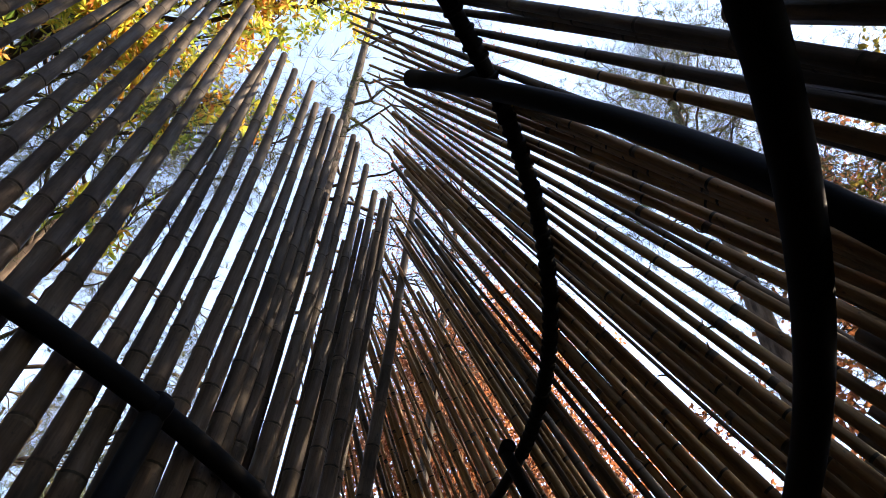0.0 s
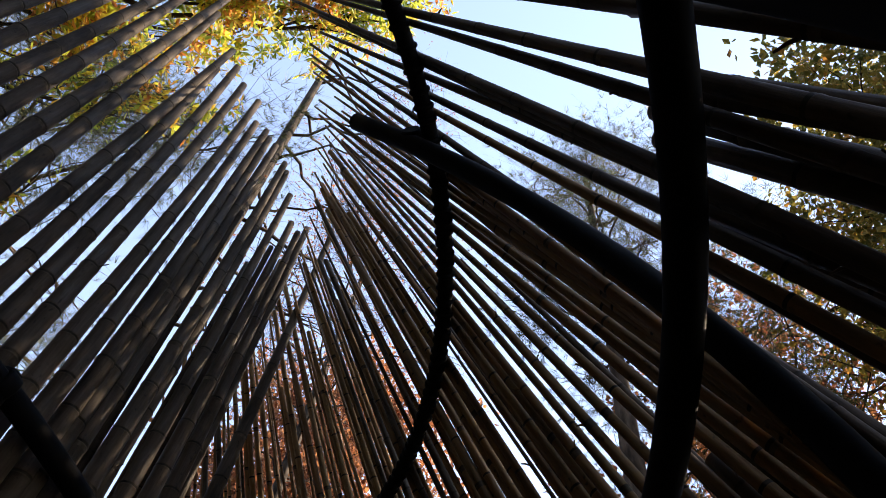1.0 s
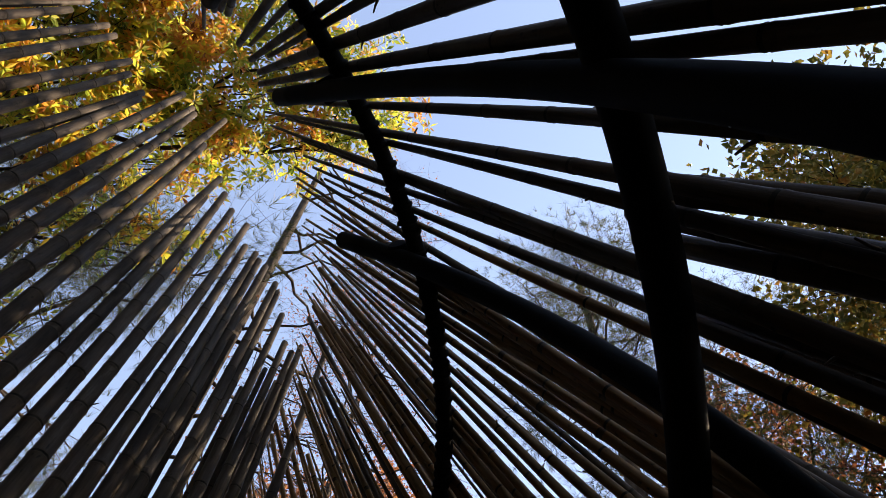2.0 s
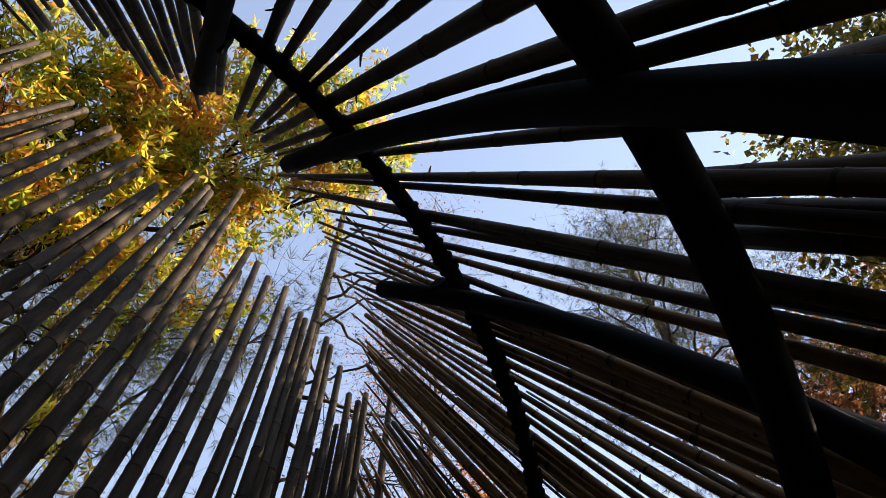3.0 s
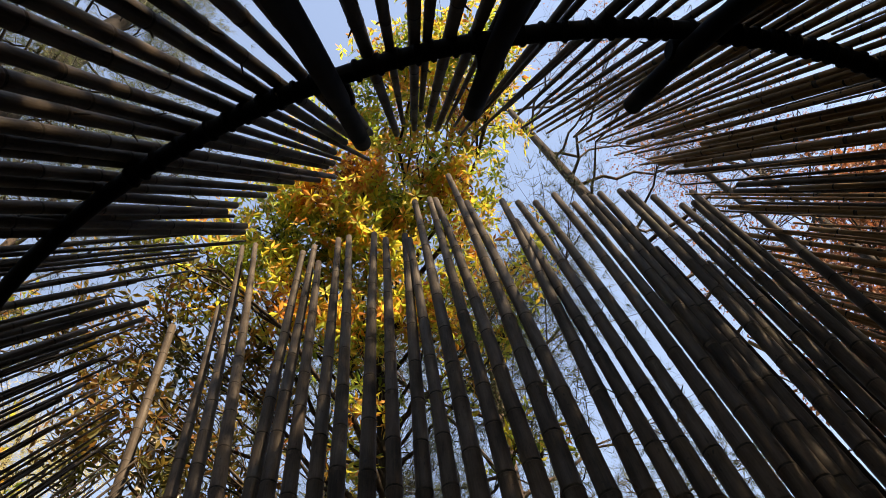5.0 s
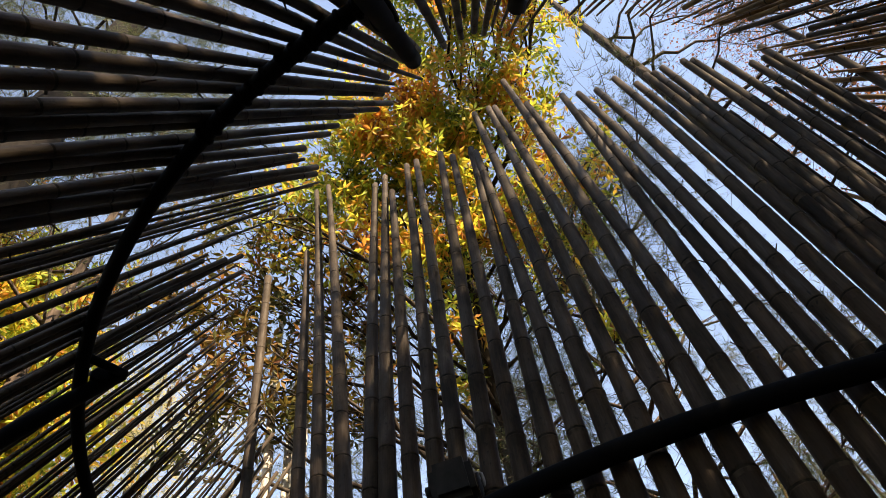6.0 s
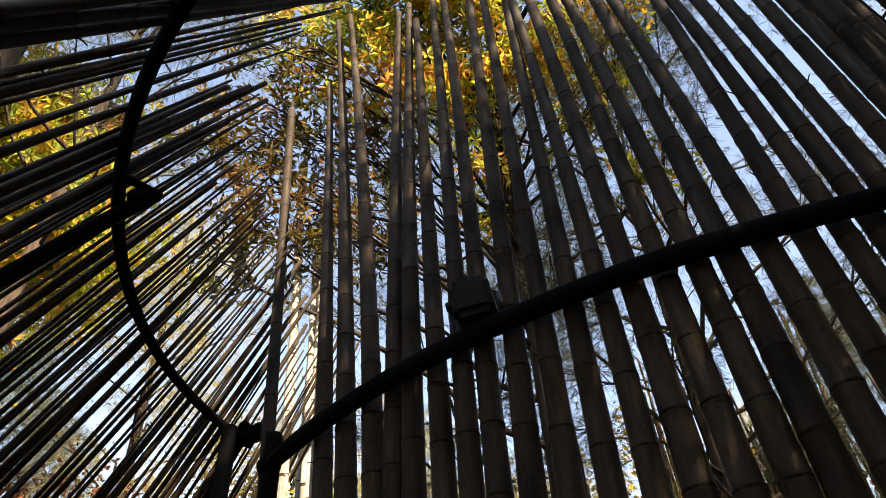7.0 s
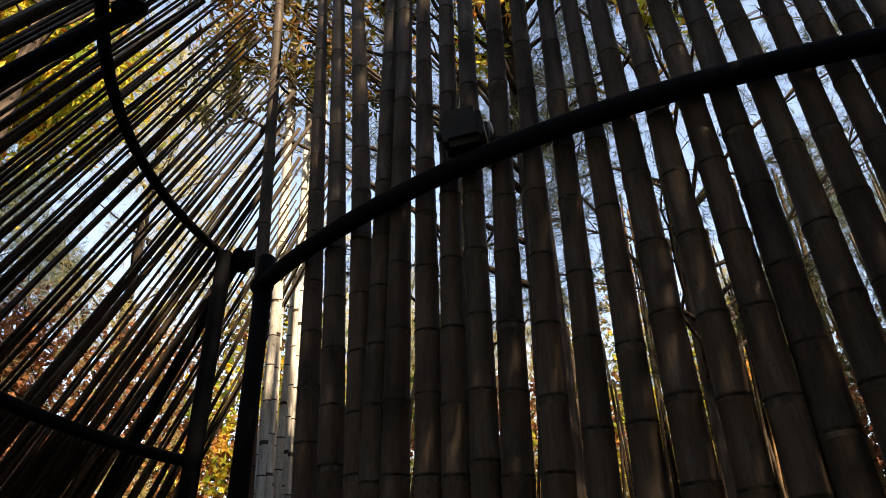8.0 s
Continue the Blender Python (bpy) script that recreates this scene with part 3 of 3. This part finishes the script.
def tree(name, label, at, height, girth, clumps, kind, leaf, leaves, size, bark, seed, lean=(0, 0), twigs=10, bare=1.0, near=True):
    """A trunk, limbs to the clumps, twigs through each clump, and a crown of single leaves round the twigs.
    clumps: (x, y, z, radius) from the foot of the tree."""
    rnd = random.Random(seed)
    t = thing(name, label, "tree", name.replace("_", " ") + "s round the shelter", at)
    way = [Vector((0, 0, -0.1))] + [Vector((lean[0] * u * u + 0.05 * math.sin(7 * u + seed) * u, lean[1] * u * u + 0.05 * math.cos(5 * u + seed) * u, height * u)) for u in np.linspace(0.03, 1, 14)]
    part("trunk", tube(way, [girth * (1.25 if i == 0 else 1 - 0.8 * i / (len(way) - 1)) for i in range(len(way))], 14), bark, t)
    wood, crowns = bmesh.new(), {}
    limb_r = min(girth * 0.34, 0.042)
    for cx, cy, cz, r, *thick in clumps:
        c = Vector((cx, cy, cz))
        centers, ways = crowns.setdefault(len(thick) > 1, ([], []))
        h = min(height * 0.97, max(height * 0.15, cz - 0.55 * Vector((cx, cy)).length - 0.2))
        u = h / height
        root = Vector((lean[0] * u * u, lean[1] * u * u, h))
        limb = bend(root, c, rnd, 0.10, 9)
        rr = limb_r * min(1.0, 0.35 + 0.12 * (c - root).length)
        wood = bmesh.new() if near else wood
        tube(limb, [rr * (1 - 0.75 * i / 8) for i in range(9)], 7, bm=wood)
        for k in range(twigs):
            v = Vector((rnd.gauss(0, 1), rnd.gauss(0, 1), rnd.gauss(0, 0.8)))
            e = c + v.normalized() * r * rnd.uniform(0.55, 1.1)
            start = limb[rnd.randrange(4, 9)]
            tw = bend(start, e, rnd, 0.12, 5)
            tube(tw, [rr * 0.3 * (1 - 0.18 * i) for i in range(5)], 4, cap=False, bm=wood)
            per = int(leaves * r * r / twigs * (thick[0] if thick else 1))
            for j in range(per):
                q = tw[rnd.randrange(1, 5)].lerp(e, rnd.random() * 0.6) + Vector((rnd.gauss(0, 1), rnd.gauss(0, 1), rnd.gauss(0, 1))) * 0.20 * r
                centers.append(q)
                ways.append((q - c) / r + Vector((0, 0, -0.25)))
            if bare > 1:
                for j in range(int(bare)):
                    s = tw[rnd.randrange(1, 5)]
                    e2 = s + Vector((rnd.gauss(0, 1), rnd.gauss(0, 1), rnd.gauss(0, 0.8))) * 0.35 * r
                    tube(bend(s, e2, rnd, 0.2, 4), [rr * 0.09, rr * 0.07, rr * 0.05, rr * 0.03], 3, cap=False, bm=wood)
        if near:
            part("limb", wood, bark, t)
    if not near:
        tagged(part("branchwork", wood, bark, t), kind="stuff")
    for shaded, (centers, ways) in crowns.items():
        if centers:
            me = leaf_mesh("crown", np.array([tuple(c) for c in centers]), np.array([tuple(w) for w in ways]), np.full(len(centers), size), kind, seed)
            part("crown", me, LEAF_OLIVE_SHADED if shaded else leaf, t)
    return t


def place(az, dist, origin=(-0.2, -0.1)):
    a = radians(az)
    return Vector((origin[0] + dist * math.sin(a), origin[1] + dist * math.cos(a), 0))


def crown(n, radius, low, high, clump, rnd, squash=1.0):
    """Clumps spread through a rounded crown between two heights."""
    out = []
    for k in range(n):
        u = (k + 0.5) / n
        z = low + (high - low) * u
        w = radius * math.sin(math.pi * (0.12 + 0.83 * u)) ** 0.7
        a = 2.4 * k + rnd.uniform(-0.4, 0.4)
        d = w * rnd.uniform(0.45, 1.0)
        out.append((d * math.cos(a), d * math.sin(a) * squash, z + rnd.uniform(-0.3, 0.3), clump * rnd.uniform(0.75, 1.2)))
    return out


# golden broad-leaved tree inside the ring of the shelter
gold_at = Vector((-1.98, 5.22, 0))
# ends of its boughs: place, spread, how thickly leaved; those after the break are browner, shade put into their colour
BOUGHS = [(-2.2, 2.62, 9.22, 0.7, 0.8), (-1.97, 3.12, 8.97, 0.75, 0.9), (-1.52, 3.21, 9.46, 0.75, 1.15), (-0.84, 3.19, 9.77, 0.8, 1.25), (-0.81, 2.13, 10.52, 0.75, 0.9),
          (-0.2, 1.95, 10.79, 0.7, 0.9), (0.1, 2.57, 10.42, 0.7, 1.0), (0.1, 3.1, 9.88, 0.5, 0.8), (-0.3, 3.6, 9.29, 0.55, 0.8), (-1.45, 2.42, 10.18, 0.6, 0.9),
          (-2.43, 2.96, 8.69, 0.6, 0.8), (0.72, 2.1, 10.89, 0.55, 0.9), (-1.55, 3.5, 8.66, 0.6, 0.9)]
# lower boughs, seen between the upright poles
BOUGHS += [(-1.4, 3.81, 8.06, 0.6, 0.7), (-1.1, 4.23, 7.84, 0.6, 0.6), (-0.44, 3.99, 8.4, 0.6, 0.5), (-0.14, 4.35, 7.7, 0.5, 0.4), (0.12, 4.09, 8.34, 0.4, 0.5),
           (-1.92, 3.98, 7.71, 0.6, 0.7), (-2.07, 4.58, 6.83, 0.55, 0.6), (-0.7, 4.5, 7.18, 0.45, 0.4), (-2.19, 3.44, 8.31, 0.65, 0.7), (-0.35, 4.96, 6.52, 0.45, 0.4)]
BOUGHS += [(-3.29, 2.86, 7.93, 0.6, 0.45), (-2.96, 3.25, 7.89, 0.65, 0.5), (-2.92, 2.81, 8.47, 0.6, 0.5), (-2.52, 3.73, 7.68, 0.6, 0.5)]
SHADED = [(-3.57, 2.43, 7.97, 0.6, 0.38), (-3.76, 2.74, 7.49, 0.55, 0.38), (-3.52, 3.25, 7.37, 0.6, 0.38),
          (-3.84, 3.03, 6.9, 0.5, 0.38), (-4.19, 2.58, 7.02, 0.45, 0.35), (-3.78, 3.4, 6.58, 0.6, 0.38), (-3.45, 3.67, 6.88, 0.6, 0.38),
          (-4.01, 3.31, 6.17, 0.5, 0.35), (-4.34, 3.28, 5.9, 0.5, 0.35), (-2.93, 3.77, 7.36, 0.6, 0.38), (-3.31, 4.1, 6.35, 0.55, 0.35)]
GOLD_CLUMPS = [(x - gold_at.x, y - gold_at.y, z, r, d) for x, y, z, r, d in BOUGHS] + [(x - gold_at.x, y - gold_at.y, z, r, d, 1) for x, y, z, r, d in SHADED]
tree("chestnut_tree", "tall tree with golden and green autumn leaves", gold_at, 9.4, 0.22, GOLD_CLUMPS, "lance", LEAF_GOLD, 640, 0.12, BARK, 11, lean=(0.1, -0.5), twigs=9)

rnd = random.Random(21)
# bare larch with fine twigs
larch_at = place(20, 5.6)
tree("larch_tree", "slender bare larch with fine twigs and few rusty needles", larch_at, 18, 0.17, [c for c in crown(46, 2.6, 7.5, 18, 1.2, rnd) if c[0] > 0.6], "ovate", LEAF_RUST, 70, 0.045, BARK, 12, lean=(-1.2, -0.3), twigs=10, bare=8)
tree("larch_tree", "slender bare larch with fine twigs and few rusty needles", place(36, 9.0), 18, 0.13, crown(26, 2.6, 9.0, 18, 1.3, rnd), "ovate", LEAF_RUST, 70, 0.05, BARK, 13, twigs=10, bare=7)
# pine behind the inner wall
tree("pine_tree", "pine with flaking bark and sparse dark needles", place(-5.8, 7.2), 12.5, 0.17, crown(34, 3.2, 4.2, 12, 1.0, rnd), "needle", LEAF_NEEDLE, 280, 0.17, PINE_BARK, 14, twigs=12, bare=8)
tree("pine_tree", "pine with flaking bark and sparse dark needles", place(-26, 9.5), 15, 0.17, crown(36, 3.0, 5.5, 15, 1.0, rnd), "needle", LEAF_NEEDLE, 190, 0.17, SHADED_BARK, 16, twigs=11, bare=8)
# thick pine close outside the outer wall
tree("pine_tree", "thick old pine with furrowed bark blackened as if shaded", place(-78.4, 7.0), 22, 0.68, crown(36, 3.4, 12.5, 20, 1.2, rnd), "needle", LEAF_NEEDLE, 260, 0.17, SHADED_BARK, 17, twigs=9, bare=3)
# rust-red tree beyond the shelter
tree("oak_tree", "broad rust-red autumn oak", place(41, 15), 15, 0.25, crown(34, 4.6, 3.0, 16.5, 1.7, rnd), "ovate", LEAF_RUST, 380, 0.15, BARK, 15, twigs=9)
# pine that reaches high over the outer wall, and a rust-red oak below it
tree("pine_tree", "tall pine with tufted dark green needles", place(71, 5.6), 14, 0.19, crown(30, 1.9, 8.6, 13.6, 0.8, rnd), "needle", LEAF_NEEDLE, 230, 0.15, PINE_BARK, 18, twigs=11, bare=8)
tree("oak_tree", "rust-red autumn oak with thin foliage", place(86, 9.5), 12, 0.16, crown(30, 3.6, 5.0, 13, 1.2, rnd), "ovate", LEAF_RUST, 240, 0.11, BARK, 19, twigs=9, bare=3)
# pines over the outer wall
for k, (az, d, h, low) in enumerate(((84, 8.6, 13.5, 6.5), (98, 9.2, 14, 6.5), (112, 10.5, 13, 5.0), (-66, 7.5, 16, 8), (-85, 8.5, 16, 7), (160, 8, 15, 9))):
    tree("pine_tree", "tall pine with tufted dark green needles", place(az, d), h, 0.14, crown(26, 3.1, low, h, 1.05, rnd), "needle", LEAF_NEEDLE, 80 if az < 0 else 150, 0.17, PINE_BARK, 30 + k, twigs=9, bare=2)
tree("oak_tree", "oak with olive and yellow turning leaves", place(115, 6.4), 11, 0.15, crown(26, 2.7, 6.4, 12.2, 1.15, rnd), "ovate", LEAF_GREEN, 480, 0.11, BARK, 41, twigs=9)
tree("oak_tree", "oak with olive and yellow turning leaves", place(138, 7.5), 12, 0.16, crown(20, 2.9, 6.5, 12.5, 1.2, rnd), "ovate", LEAF_GREEN, 520, 0.12, BARK, 45, twigs=9)
tree("maple_tree", "golden-yellow tree with narrow drooping leaves", place(-73, 9.5), 12, 0.17, crown(20, 2.0, 7.5, 12.0, 1.2, rnd), "lance", LEAF_GOLD, 230, 0.18, BARK, 42, twigs=9)
tree("larch_tree", "yellowing larch with soft needles", place(-54, 13), 14, 0.16, crown(34, 2.7, 2.5, 13.8, 1.25, rnd), "needle", LEAF_LARCH, 80, 0.28, BARK, 43, twigs=9)
tree("oak_tree", "low rust-red autumn oak", place(-56, 15), 7, 0.16, crown(26, 4.2, 1.2, 7.0, 1.4, rnd), "ovate", LEAF_RUST, 220, 0.10, BARK, 44, twigs=8)
# trees farther off, seen between the poles; those from 140 degrees on are unseen, added to block low skylight
FAR = [(-44, 17, 9, "oak_tree", "ovate", LEAF_OLIVE_SHADED), (-34, 19, 12, "larch_tree", "needle", LEAF_LARCH), (-25, 16, 8, "larch_tree", "needle", LEAF_LARCH), (-14, 21, 11, "oak_tree", "ovate", LEAF_OLIVE_SHADED),
       (-3, 18, 9, "larch_tree", "needle", LEAF_LARCH), (6, 20, 13, "pine_tree", "needle", LEAF_NEEDLE), (15, 18, 9, "larch_tree", "needle", LEAF_LARCH), (27, 21, 10, "oak_tree", "ovate", LEAF_RUST),
       (58, 17, 12, "oak_tree", "ovate", LEAF_RUST), (70, 20, 13, "larch_tree", "needle", LEAF_LARCH), (-66, 20, 14, "pine_tree", "needle", LEAF_NEEDLE), (-78, 18, 13, "oak_tree", "ovate", LEAF_OLIVE_SHADED), (88, 19, 13, "oak_tree", "ovate", LEAF_OLIVE_SHADED), (105, 17, 13, "oak_tree", "ovate", LEAF_RUST), (122, 16, 13, "pine_tree", "needle", LEAF_NEEDLE), (140, 15, 13, "oak_tree", "ovate", LEAF_GOLD), (165, 17, 14, "larch_tree", "needle", LEAF_LARCH),
       (190, 15, 13, "oak_tree", "ovate", LEAF_OLIVE_SHADED), (215, 16, 14, "pine_tree", "needle", LEAF_NEEDLE), (240, 15, 13, "oak_tree", "ovate", LEAF_OLIVE_SHADED), (262, 17, 14, "pine_tree", "needle", LEAF_NEEDLE),
       (-63, 14, 6, "oak_tree", "ovate", LEAF_RUST), (-38, 14, 6, "oak_tree", "ovate", LEAF_GOLD), (-20, 15, 6, "oak_tree", "ovate", LEAF_RUST),
       (-9, 15, 6, "oak_tree", "ovate", LEAF_GOLD), (2, 15, 6, "oak_tree", "ovate", LEAF_OLIVE_SHADED), (11, 15, 6, "oak_tree", "ovate", LEAF_RUST), (22, 15, 7, "oak_tree", "ovate", LEAF_OLIVE_SHADED),
       (34, 17, 10, "oak_tree", "ovate", LEAF_RUST), (50, 15, 11, "oak_tree", "ovate", LEAF_RUST)]
WORDS = {LEAF_OLIVE_SHADED.name: "olive-green", LEAF_LARCH.name: "tawny", LEAF_GOLD.name: "golden", LEAF_NEEDLE.name: "dark green", LEAF_RUST.name: "rust-brown"}
for k, (az, d, h, nm, kd, lf) in enumerate(FAR):
    tree(nm, "distant %s autumn tree beyond the bamboo" % WORDS[lf.name], place(az, d), h, 0.15, crown(24, 3.6, 0.8, h, 1.5, rnd), kd, lf, 100 if -45 < az < 30 else 170, 0.34 if kd == "needle" else 0.16, BARK, 60 + k, twigs=7, near=False)
